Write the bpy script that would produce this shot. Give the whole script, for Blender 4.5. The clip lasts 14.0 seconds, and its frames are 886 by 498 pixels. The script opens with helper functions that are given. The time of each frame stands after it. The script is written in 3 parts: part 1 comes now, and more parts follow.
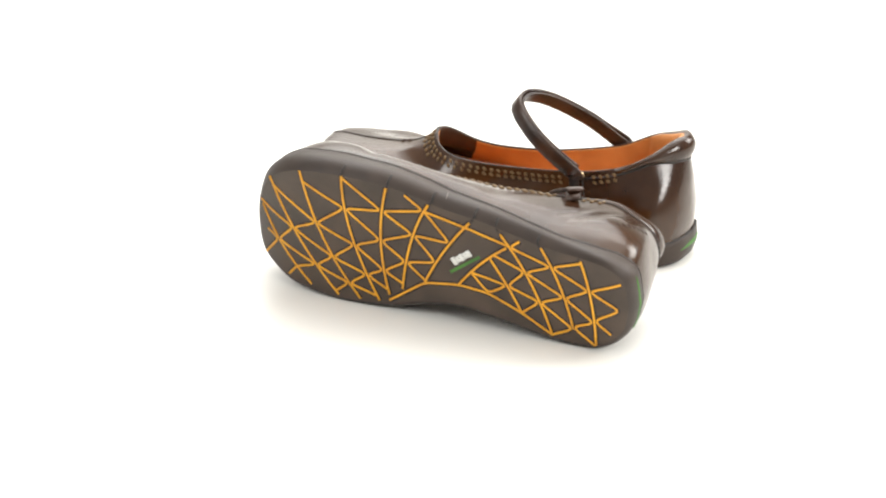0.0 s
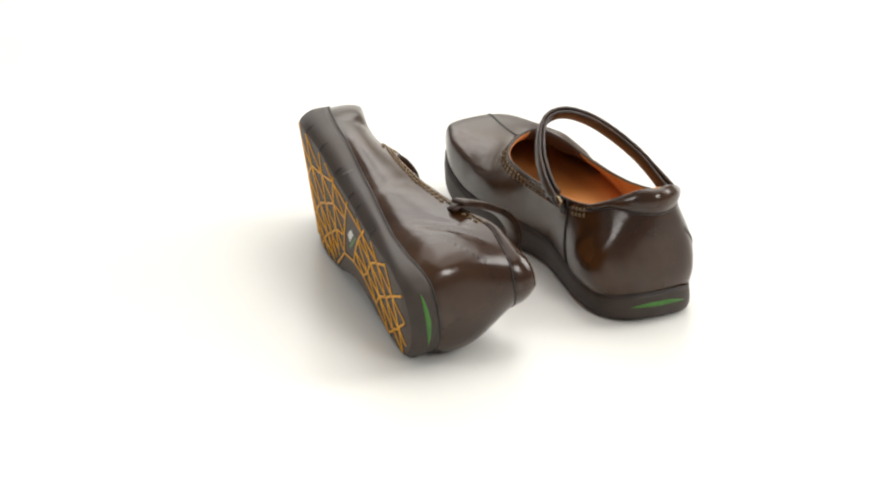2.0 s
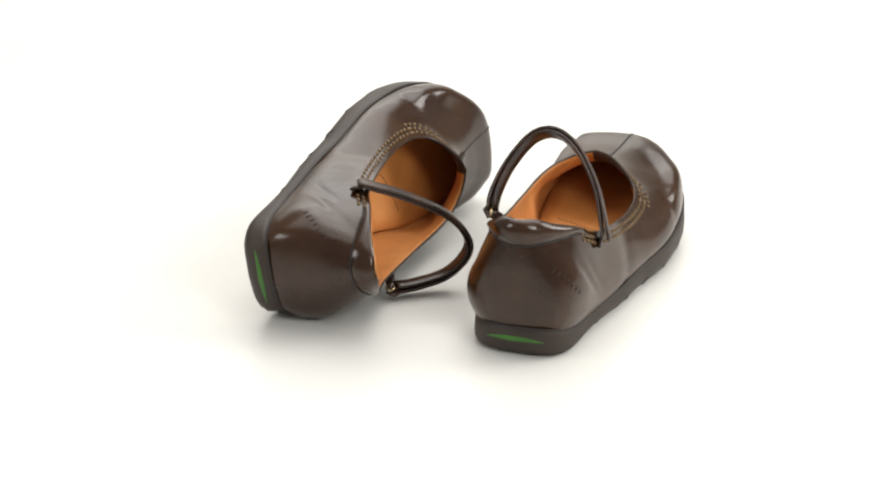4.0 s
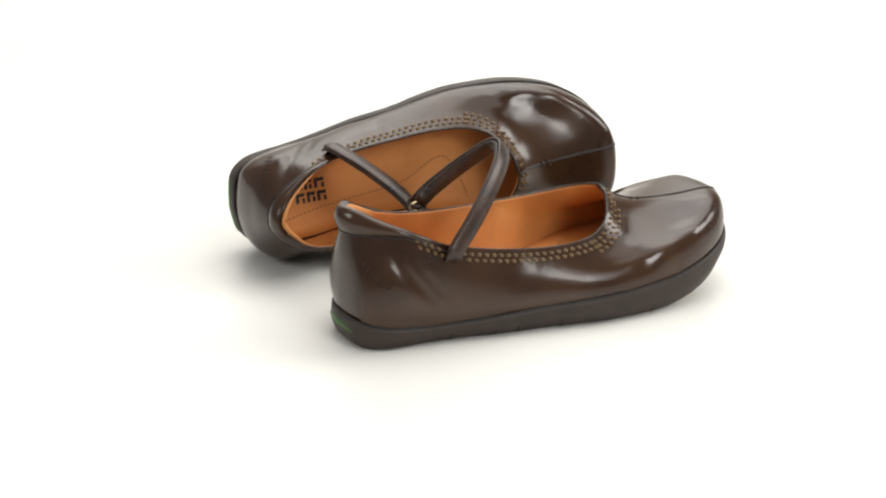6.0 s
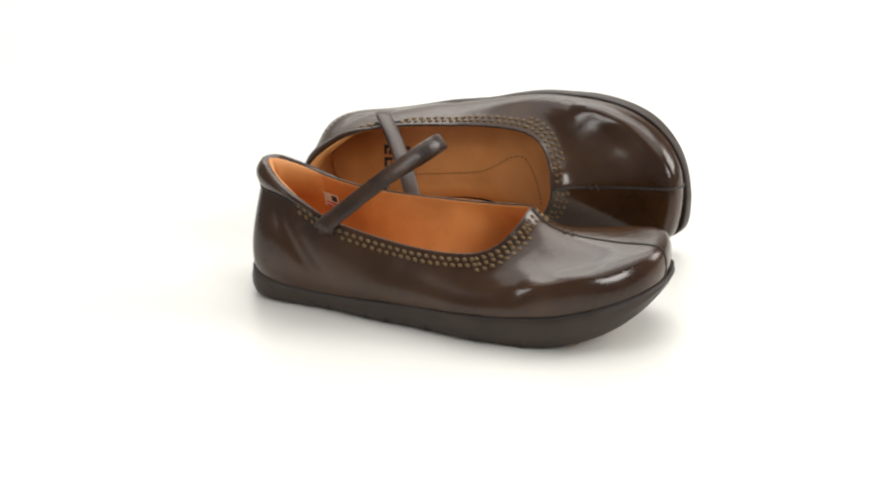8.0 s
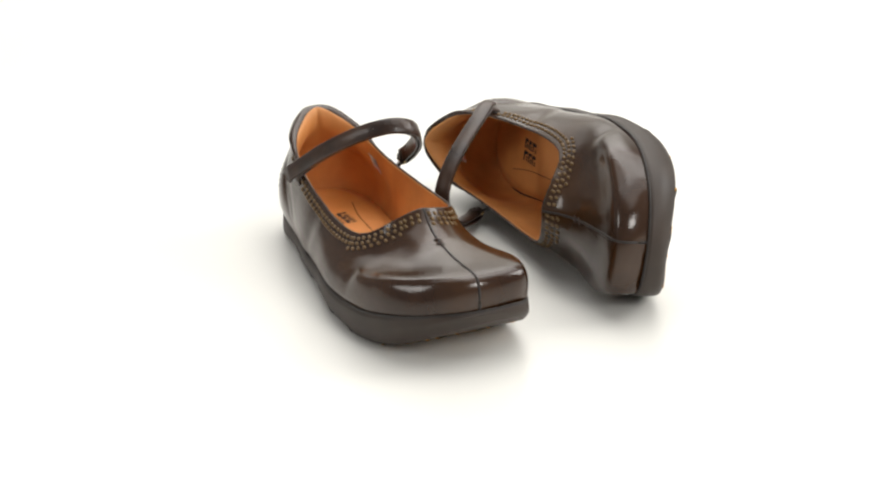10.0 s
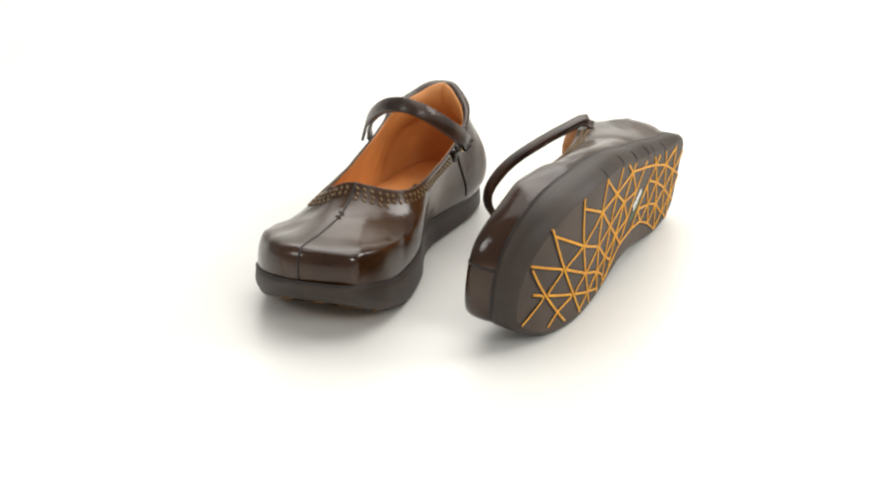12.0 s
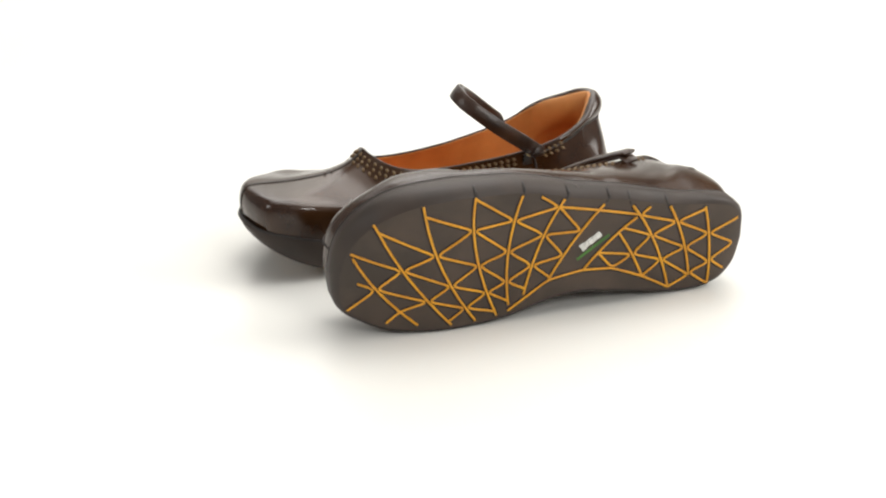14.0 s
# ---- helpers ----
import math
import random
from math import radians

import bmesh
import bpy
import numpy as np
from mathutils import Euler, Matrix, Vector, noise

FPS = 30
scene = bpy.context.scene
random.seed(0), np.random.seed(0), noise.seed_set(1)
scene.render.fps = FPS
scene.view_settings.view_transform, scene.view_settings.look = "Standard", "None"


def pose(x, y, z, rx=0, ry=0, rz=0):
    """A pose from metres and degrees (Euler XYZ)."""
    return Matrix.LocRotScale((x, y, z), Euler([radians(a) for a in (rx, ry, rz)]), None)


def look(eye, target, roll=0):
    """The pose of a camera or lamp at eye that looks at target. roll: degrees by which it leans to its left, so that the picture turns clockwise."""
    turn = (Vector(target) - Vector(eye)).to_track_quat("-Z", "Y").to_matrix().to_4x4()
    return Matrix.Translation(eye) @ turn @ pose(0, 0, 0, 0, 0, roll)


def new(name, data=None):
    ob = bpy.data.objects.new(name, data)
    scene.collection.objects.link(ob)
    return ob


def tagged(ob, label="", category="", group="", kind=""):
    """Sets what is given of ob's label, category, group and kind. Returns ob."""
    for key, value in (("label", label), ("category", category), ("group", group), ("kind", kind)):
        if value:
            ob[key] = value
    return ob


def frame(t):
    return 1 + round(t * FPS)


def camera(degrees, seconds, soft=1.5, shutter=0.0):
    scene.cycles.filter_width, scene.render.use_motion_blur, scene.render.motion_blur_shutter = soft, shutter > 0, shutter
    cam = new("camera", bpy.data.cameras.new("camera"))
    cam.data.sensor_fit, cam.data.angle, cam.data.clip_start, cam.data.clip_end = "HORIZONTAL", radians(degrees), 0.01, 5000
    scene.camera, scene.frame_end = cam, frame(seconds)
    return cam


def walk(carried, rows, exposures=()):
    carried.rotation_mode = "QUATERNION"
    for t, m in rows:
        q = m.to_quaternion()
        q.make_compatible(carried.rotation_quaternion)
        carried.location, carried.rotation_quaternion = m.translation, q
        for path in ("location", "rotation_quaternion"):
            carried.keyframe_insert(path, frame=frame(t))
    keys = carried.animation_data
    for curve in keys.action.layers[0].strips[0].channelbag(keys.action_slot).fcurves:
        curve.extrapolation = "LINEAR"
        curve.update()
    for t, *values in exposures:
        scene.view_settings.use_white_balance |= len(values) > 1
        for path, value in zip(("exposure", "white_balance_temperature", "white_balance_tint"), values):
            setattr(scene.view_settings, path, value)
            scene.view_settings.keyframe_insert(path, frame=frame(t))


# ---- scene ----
# A pair of brown leather strap shoes turns on a white studio table before a still camera.
cam = camera(25.86, 14.0, soft=2.2)
EYE = Vector((0.0, -1.12, 0.4687))
STAND = look(EYE, EYE + Vector((-0.01839, 0.92558, -0.37811)), -0.5)
walk(cam, [(0.0, STAND), (14.0, STAND)], exposures=[(0.0, 0.66), (0.2, 0.27), (0.4, 0.0), (14.0, 0.0)])

# Turn of the pair about the upright axis: seconds, degrees.
TURN = [(0.0, 0.0), (0.5, -11.1), (1.0, -22.09), (1.5, -34.36), (2.0, -44.68), (2.5, -54.43), (3.0, -64.55),
        (3.5, -76.48), (3.7, -80.75), (4.4, -96.6), (5.1, -112.45), (5.8, -128.29), (6.0, -132.28), (6.5, -142.62),
        (7.0, -154.86), (7.5, -165.59), (8.0, -175.78), (8.2, -180.65), (8.9, -196.8), (9.6, -212.94),
        (10.3, -229.09), (10.5, -233.58), (11.0, -244.2), (11.5, -254.71), (12.0, -266.83), (12.5, -277.38),
        (13.0, -288.27), (13.5, -301.27), (14.0, -312.26)]

# ---- light: a bright white product studio ----
world = bpy.data.worlds.new("studio")
scene.world = world
world.use_nodes = True
world.node_tree.nodes["Background"].inputs[0].default_value = (1.0, 0.99, 0.98, 1)
world.node_tree.nodes["Background"].inputs[1].default_value = 0.29


def softbox(name, eye, target, size_x, size_y, watts, colour=(1, 0.98, 0.945)):
    data = bpy.data.lights.new(name, "AREA")
    data.shape, data.size, data.size_y, data.energy, data.color = "RECTANGLE", size_x, size_y, watts, colour
    ob = new(name, data)
    ob.matrix_world = look(eye, target)
    return ob


softbox("softbox_top", (0.2, 0.3, 1.9), (0.05, 0.05, 0), 2.4, 1.8, 20.5)
softbox("softbox_right", (1.5, 0.3, 0.95), (0, 0, 0.05), 0.8, 0.8, 16)
softbox("softbox_front", (0.9, -1.3, 1.0), (0, 0, 0.05), 0.5, 0.5, 10)
softbox("softbox_left", (-1.25, -0.6, 0.85), (0, 0, 0.05), 0.45, 0.45, 4)
softbox("softbox_back", (-0.6, 2.25, 1.45), (0, 0, 0.05), 2.4, 1.0, 7)
softbox("softbox_sweep", (0.1, 2.0, 2.1), (0, 1.95, 0.2), 3.6, 1.9, 56)


# ---- materials ----
def material(name):
    mat = bpy.data.materials.new(name)
    mat.use_nodes = True
    nodes, links = mat.node_tree.nodes, mat.node_tree.links
    return mat, nodes, links, nodes["Principled BSDF"]


def surface(name, dark, light, scale, rough=(0.3, 0.5), bump=0.2, bump_scale=900, bump_dist=0.0004, coat=0.0,
            metallic=0.0, coat_rough=0.1, wobble=0.0, shine=0.5, stretch=(1, 1, 1)):
    """A surface of two close colours, patchy gloss and fine relief, in the thing's own metres."""
    mat, nodes, links, bsdf = material(name)
    at = nodes.new("ShaderNodeTexCoord")
    mapping = nodes.new("ShaderNodeMapping")
    mapping.inputs["Scale"].default_value = stretch
    links.new(at.outputs["Object"], mapping.inputs[0])
    big, fine = nodes.new("ShaderNodeTexNoise"), nodes.new("ShaderNodeTexNoise")
    big.inputs["Scale"].default_value, big.inputs["Detail"].default_value = scale, 5
    fine.inputs["Scale"].default_value, fine.inputs["Detail"].default_value = bump_scale, 4
    ramp = nodes.new("ShaderNodeValToRGB")
    ramp.color_ramp.elements[0].position, ramp.color_ramp.elements[0].color = 0.36, (*dark, 1)
    ramp.color_ramp.elements[1].position, ramp.color_ramp.elements[1].color = 0.66, (*light, 1)
    gloss = nodes.new("ShaderNodeMapRange")
    gloss.inputs["To Min"].default_value, gloss.inputs["To Max"].default_value = rough
    relief = nodes.new("ShaderNodeBump")
    relief.inputs["Strength"].default_value, relief.inputs["Distance"].default_value = bump, bump_dist
    for node in (big, fine):
        links.new(mapping.outputs[0], node.inputs["Vector"])
    links.new(big.outputs[0], ramp.inputs[0])
    links.new(big.outputs[0], gloss.inputs[0])
    links.new(fine.outputs[0], relief.inputs["Height"])
    links.new(ramp.outputs[0], bsdf.inputs["Base Color"])
    links.new(gloss.outputs[0], bsdf.inputs["Roughness"])
    links.new(relief.outputs[0], bsdf.inputs["Normal"])
    if wobble:
        soft, wave = nodes.new("ShaderNodeTexNoise"), nodes.new("ShaderNodeBump")
        soft.inputs["Scale"].default_value, soft.inputs["Detail"].default_value = 38, 2.5
        wave.inputs["Strength"].default_value, wave.inputs["Distance"].default_value = wobble, 0.006
        links.new(mapping.outputs[0], soft.inputs["Vector"])
        links.new(soft.outputs[0], wave.inputs["Height"])
        links.new(wave.outputs[0], relief.inputs["Normal"])
    bsdf.inputs["Specular IOR Level"].default_value = shine
    bsdf.inputs["Metallic"].default_value = metallic
    bsdf.inputs["Coat Weight"].default_value = coat
    bsdf.inputs["Coat Roughness"].default_value = coat_rough
    return mat


LEATHER = surface("burnished_leather", (0.0262, 0.0102, 0.0037), (0.049, 0.0212, 0.0074), 24, (0.13, 0.25), 0.2, 420, 0.0004,
                  shine=0.5, wobble=0.08)
STRAP = surface("strap_leather", (0.0155, 0.00707, 0.00401), (0.0421, 0.0192, 0.0098), 60, (0.22, 0.38), 0.5, 500, 0.0006, shine=0.5)
EDGE = surface("dark_edge", (0.008, 0.006, 0.005), (0.02, 0.013, 0.01), 90, (0.45, 0.6), 0.3, 700)
RUBBER = surface("brown_rubber", (0.0233, 0.0143, 0.00943), (0.0359, 0.0222, 0.015), 45, (0.45, 0.6), 0.35, 1500, 0.0003, shine=0.5)
TREAD = surface("dusty_tread", (0.0401, 0.0272, 0.019), (0.0726, 0.0492, 0.0349), 30, (0.5, 0.7), 0.4, 900, 0.0004, shine=0.5)
YELLOW = surface("yellow_rubber", (0.589, 0.253, 0.00706), (0.752, 0.353, 0.0118), 60, (0.45, 0.6), 0.2, 1200)
GREEN = surface("green_rubber", (0.028, 0.12, 0.01), (0.055, 0.19, 0.02), 80, (0.4, 0.5), 0.2, 1200)
LINING = surface("tan_lining", (0.479, 0.187, 0.0491), (0.666, 0.281, 0.0817), 28, (0.48, 0.65), 0.3, 600, 0.0004)
FOOTBED = surface("tan_footbed", (0.53, 0.209, 0.0507), (0.709, 0.299, 0.0901), 24, (0.42, 0.58), 0.3, 600, 0.0004)
BRASS = surface("brass_thread", (0.11, 0.066, 0.026), (0.24, 0.15, 0.062), 300, (0.35, 0.5), 0.2, 1500, metallic=0.35)
# lining colour darkened to paint in the shade under the vamp
SHADED_LINING = surface("shaded_lining", (0.0375, 0.014, 0.005), (0.065, 0.025, 0.0085), 60, (0.75, 0.9), 0.4, 900, 0.0004)
METAL = surface("worn_brass", (0.45, 0.34, 0.18), (0.62, 0.5, 0.3), 120, (0.25, 0.4), 0.1, 1500, metallic=1.0)
BLACK = surface("black_print", (0.012, 0.01, 0.009), (0.03, 0.022, 0.018), 500, (0.6, 0.75), 0.1, 900)
THREAD = surface("tan_thread", (0.16, 0.06, 0.018), (0.24, 0.1, 0.03), 300, (0.6, 0.7), 0.2, 1500)
WHITE = surface("white_mark", (0.62, 0.62, 0.58), (0.8, 0.8, 0.77), 200, (0.5, 0.6), 0.1, 900)
PALE = surface("scuffed_rubber", (0.16, 0.14, 0.12), (0.24, 0.21, 0.18), 300, (0.6, 0.7), 0.1, 900)
RED = surface("red_mark", (0.4, 0.05, 0.04), (0.5, 0.09, 0.07), 300, (0.6, 0.7), 0.1, 900)
BLUE = surface("navy_mark", (0.02, 0.025, 0.07), (0.03, 0.04, 0.1), 300, (0.6, 0.7), 0.1, 900)
TABLE = surface("white_acrylic", (0.77, 0.763, 0.724), (0.8, 0.793, 0.754), 3, (0.2, 0.28), 0.05, 200, 0.0001, shine=0.17)


# ---- the white sweep: table that curves up into the back wall ----
def sweep():
    bm = bmesh.new()
    line = [(-2.6, 0.0)] + [(y, 0.0) for y in (-1.5, -0.6, 0, 0.6, 1.4, 2.2)]
    line += [(2.2 + 0.9 * math.sin(a), 0.9 - 0.9 * math.cos(a)) for a in (math.pi / 2 * k / 12 for k in range(1, 13))]
    line += [(3.1, 2.6)]
    rows = [[bm.verts.new((x, y, z)) for x in (-3.2, -1, 0, 1, 3.2)] for y, z in line]
    for a, b in zip(rows, rows[1:]):
        for k in range(4):
            bm.faces.new((a[k], a[k + 1], b[k + 1], b[k])).smooth = True
    me = bpy.data.meshes.new("studio_table")
    bm.to_mesh(me)
    me.materials.append(TABLE)
    ob = new("ground", me)
    thick = ob.modifiers.new("thickness", "SOLIDIFY")
    thick.thickness, thick.offset = 0.02, -1
    return tagged(ob, "seamless glossy white studio table curving up behind", "studio table", kind="structure")


sweep()


# ---- shoe geometry, in millimetres: x to the toe, y to the inner side, z up from the floor ----
SOLE_X = (-2, 0, 3.5, 12, 25, 45, 65, 85, 100, 115, 130, 150, 170, 190, 210, 225, 238, 247.5, 253, 255)
SOLE_OUT = (0, 15.2, 22.3, 28, 31.2, 34, 37.8, 42, 44, 46, 49.5, 52.8, 53.3, 52.6, 49, 43.5, 34.5, 23, 10, -5)
SOLE_IN = (0, 11.8, 19.2, 27, 31.4, 32, 29.5, 26.8, 25, 25.5, 29, 35.5, 38.8, 40.4, 40.4, 39.3, 35.2, 30.5, 22.5, 5)
SEAM_X = (-2, 8, 20, 45, 70, 120, 170, 200, 235, 254)
SEAM_OUT = (18.5, 15.5, 12.5, 10.8, 12, 15, 17.8, 21.3, 29, 33.8)
SEAM_IN = (18.5, 16.2, 14.1, 14.1, 15.6, 18.2, 19.4, 20.8, 29.2, 33.8)


def resample(points, count, closed=False):
    """Points spread evenly along a Catmull-Rom curve through the given ones."""
    p = np.array(points, float)
    n = len(p)
    fine = []
    for k in range(n if closed else n - 1):
        a, b, c, d = [p[j % n] if closed else p[min(max(j, 0), n - 1)] for j in (k - 1, k, k + 1, k + 2)]
        for t in np.linspace(0, 1, 16, endpoint=False):
            fine.append(0.5 * (2 * b + (c - a) * t + (2 * a - 5 * b + 4 * c - d) * t * t + (3 * b - a - 3 * c + d) * t ** 3))
    fine.append(p[0] if closed else p[-1])
    fine = np.array(fine)
    run = np.concatenate([[0], np.cumsum(np.linalg.norm(np.diff(fine, axis=0), axis=1))])
    at = np.linspace(0, run[-1], count, endpoint=not closed)
    return np.stack([np.interp(at, run, fine[:, k]) for k in range(p.shape[1])], 1)


SPRING = [16.0]      # how far the toe of the sole curls up


def tread_z(x, y=0.0):
    toe = max(0.0, (x - 178) / 72)
    tip = max(0.0, (x - 224) / 30)
    heel = max(0.0, (14 - x) / 16)
    return SPRING[0] * toe * toe + 3.0 * tip * tip + 3.0 * heel * heel


def edge_z(x, y=0.0):
    """Height of the rounded lower edge above the tread: most at the toe and the heel."""
    outer = min(max(0.5 - y / 30, 0.0), 1.0)
    return 2.0 + 2.4 * outer * min(max((x - 15) / 40, 0.0), 1.0) + 1.5 * max(0.0, (x - 190) / 40) - 2.0 * max(0.0, (x - 236) / 18) + 3.0 * max(0.0, (20 - x) / 22)


def seam_z(x, y=0.0):
    inner = min(max(0.5 + y / 40, 0.0), 1.0)
    return float(np.interp(x, SEAM_X, SEAM_OUT)) * (1 - inner) + float(np.interp(x, SEAM_X, SEAM_IN)) * inner


OUTER = resample(list(zip(SOLE_X, [-v for v in SOLE_OUT])), 81)     # heel to toe on the outer side
INNER = resample(list(zip(SOLE_X, SOLE_IN)), 81)                    # heel to toe on the inner side
RING = np.concatenate([OUTER, INNER[-2:0:-1]])                      # closed, 160 points


def outward(ring):
    """Outward unit normals of a closed plan curve that runs along the outer side first."""
    step = np.roll(ring, -1, 0) - np.roll(ring, 1, 0)
    out = np.stack([step[:, 1], -step[:, 0]], 1)
    return out / np.linalg.norm(out, axis=1)[:, None]


RING_OUT = outward(RING)
if ((RING + RING_OUT)[40] - RING[40])[1] > 0:
    RING_OUT = -RING_OUT


def ring_at(inset, height, outer=None):
    """The sole's outline moved in by inset (another one on the outer side), at heights given by a function of x and y."""
    share = np.clip(0.5 - RING[:, 1:] / 30, 0, 1) * np.clip((RING[:, :1] - 15) / 40, 0, 1)
    q = RING - RING_OUT * (inset + ((inset if outer is None else outer) - inset) * share)
    return [(x, y, height(x, y)) for x, y in q]


# ---- building parts ----
FLIP = [1]


def part(name, bm, mat, parent, label="", smooth=True):
    """One mesh object under a thing or a part; millimetres become metres, the left shoe is mirrored."""
    for v in bm.verts:
        v.co = Vector((v.co.x * 0.001, v.co.y * 0.001 * FLIP[0], v.co.z * 0.001))
    bmesh.ops.recalc_face_normals(bm, faces=bm.faces)
    for f in bm.faces:
        f.smooth = smooth
    me = bpy.data.meshes.new(name)
    bm.to_mesh(me)
    bm.free()
    me.materials.append(mat)
    ob = new(name, me)
    ob.parent = parent
    if label:
        ob["label"] = label
    return ob


def skin(bm, rings, closed=True):
    """Quads between rings of points; returns the rings of vertices."""
    made = [[bm.verts.new(p) for p in ring] for ring in rings]
    for a, b in zip(made, made[1:]):
        n = len(a)
        for k in range(n if closed else n - 1):
            bm.faces.new((a[k], a[(k + 1) % n], b[(k + 1) % n], b[k]))
    return made


def cap(bm, ring, height, across=8):
    """Fills a sole-shaped ring of 160 vertices with strips from side to side that follow a height."""
    rows = []
    for k in range(1, 80):
        a, b = ring[k], ring[160 - k]
        row = [a]
        for j in range(1, across):
            p = a.co.lerp(b.co, j / across)
            row.append(bm.verts.new((p.x, p.y, height(p.x, p.y))))
        rows.append(row + [b])
    for r, s in zip(rows, rows[1:]):
        for j in range(across):
            bm.faces.new((r[j], r[j + 1], s[j + 1], s[j]))
    for j in range(across):
        bm.faces.new((ring[0], rows[0][j + 1], rows[0][j]))
        bm.faces.new((ring[80], rows[-1][j], rows[-1][j + 1]))


def tube(bm, path, radius, sides=8, flat=1.0, up=(0, 0, 1), closed=False, taper=False):
    """A round or flattened rod along a path."""
    p = [Vector(q) for q in path]
    n = len(p)
    rings = []
    for k in range(n):
        a, b = (p[k - 1], p[(k + 1) % n]) if closed else (p[max(k - 1, 0)], p[min(k + 1, n - 1)])
        along = (b - a).normalized()
        side = along.cross(Vector(up))
        side = side.normalized() if side.length > 1e-4 else along.orthogonal().normalized()
        top = side.cross(along)
        r = radius * (0.35 if taper and k in (0, n - 1) else 1)
        rings.append([p[k] + side * (r * math.cos(a2)) + top * (r * flat * math.sin(a2))
                      for a2 in (2 * math.pi * j / sides for j in range(sides))])
    if closed:
        rings.append(rings[0])
    made = skin(bm, rings)
    if closed:
        bmesh.ops.remove_doubles(bm, verts=bm.verts, dist=1e-5)
    else:
        bm.faces.new(made[0])
        bm.faces.new(made[-1])


# ---- the upper: each column runs from the sole's seam up to the opening's edge ----
# foot of the column on the sole (x), then the point of the opening's edge
EDGE_OUT = ((-2, 5.5, 0, 78.5), (4, 9.5, -8.5, 77.5), (15, 18, -16.5, 73.5), (30, 29, -24, 70), (45, 40, -28, 65.5),
            (60, 54, -30.5, 58.5), (80, 73, -32, 53.5), (105, 98, -33, 49), (130, 122, -33.5, 46.5),
            (152, 145, -32, 47), (172, 157.5, -27.5, 51), (195, 164.5, -21, 56.5), (217, 168.5, -14, 61),
            (235, 170.5, -8, 64), (247, 171, -3, 65.5), (254, 171.5, 1, 66))
EDGE_IN = ((249, 171, 6, 65), (238, 169, 12, 63.5), (222, 165, 19, 61), (203, 158, 25, 58.5), (182, 148, 28.5, 56.5),
           (160, 134, 29.8, 55.5), (130, 112, 29.8, 55), (100, 88, 29, 55.5), (75, 68, 28, 57), (55, 51, 26.8, 59.5),
           (38, 37, 25, 63.5), (22, 24, 20.5, 69), (10, 15.5, 13.5, 74), (2, 9, 7, 77.5))
COLUMNS = 240
SIDE_IN = (-0.0, -1.8, -2.6, -2.6, -2.2, -1.5, -0.8, 0.0)          # bulge of the walls
CORNER_IN = (0.0, 0.025, 0.06, 0.07, 0.03, 0.0, 0.0, 0.0)
BELLY = (0.25, 0.8, 1.0, 0.9, 0.65, 0.35, 0.12, 0.0)                # the wall's swell at the heel
SIDE_UP = (0.0, 0.14, 0.29, 0.44, 0.59, 0.74, 0.88, 1.0)
TOE_IN = (0.0, -0.012, 0.012, 0.085, 0.38, 0.7, 0.89, 1.0)          # flat toe box with a ridge
TOE_UP = (0.0, 0.28, 0.52, 0.605, 0.575, 0.61, 0.77, 1.0)


def upper_columns(rows=38):
    foot = []
    for k, (x, *edge) in enumerate(EDGE_OUT + EDGE_IN):
        side = OUTER if k < len(EDGE_OUT) else INNER
        near = np.interp(x, side[:, 0], side[:, 1])
        foot.append((x, near, *edge))
    n = len(foot)
    out = []
    for c in range(COLUMNS):
        s = c / COLUMNS * n
        k, t = int(s), s - int(s)
        a, b, cc, d = [np.array(foot[j % n]) for j in (k - 1, k, k + 1, k + 2)]
        v = 0.5 * (2 * b + (cc - a) * t + (2 * a - 5 * b + 4 * cc - d) * t * t + (3 * b - a - 3 * cc + d) * t ** 3)
        x = min(max(v[0], -2.0), 254.0)
        base = np.array((x, v[1]))
        near = int(np.argmin(np.linalg.norm(RING - base, axis=1)))
        base = RING[near] * 0.5 + base * 0.5 - RING_OUT[near] * 2.0
        edge = v[2:]
        z0 = seam_z(x, base[1]) - 0.5
        swell = 1.0 + max(0.0, (55 - x) / 57) * (1.0 - 1.55 * max(0.0, -RING_OUT[near][0]) ** 1.5)
        gap = edge[:2] - base
        d_in = np.linalg.norm(gap)
        way = gap / max(d_in, 1e-6)
        w = min(max((d_in - 12) / 50, 0.0), 1.0)
        w = w * w * (3 - 2 * w)
        wall_way = -RING_OUT[near]
        belly = math.exp(-((x - 30) / 34) ** 2) * (3.6 * min(max(base[1] / 22, 0.0), 1.0) + 1.3 * min(max(-base[1] / 22, 0.0), 1.0))
        corner = math.exp(-((s - 12.9) / 1.3) ** 2)                 # the outer corner of the toe is worn round
        pts = []
        for i in range(8):
            f = SIDE_UP[i]
            side_xy = base + gap * (f ** 1.5) + wall_way * SIDE_IN[i] * (swell if i < 4 else 1 + (swell - 1) * (7 - i) / 5)
            side_xy = side_xy - wall_way * belly * BELLY[i]
            side_z = z0 + (edge[2] - z0) * SIDE_UP[i]
            toe_xy = base + gap * (TOE_IN[i] + corner * CORNER_IN[i])
            toe_z = z0 + (edge[2] - z0) * TOE_UP[i] * (1 - 0.11 * corner * (0 < i < 5))
            pts.append((*(side_xy * (1 - w) + toe_xy * w), side_z * (1 - w) + toe_z * w))
        out.append(resample(pts, rows))
    out = np.array(out)
    for _ in range(5):                                              # even out neighbouring columns
        out = (np.roll(out, 1, 0) + 2 * out + np.roll(out, -1, 0)) / 4
    return out                                            # column, row, xyz


SHAPE = upper_columns()


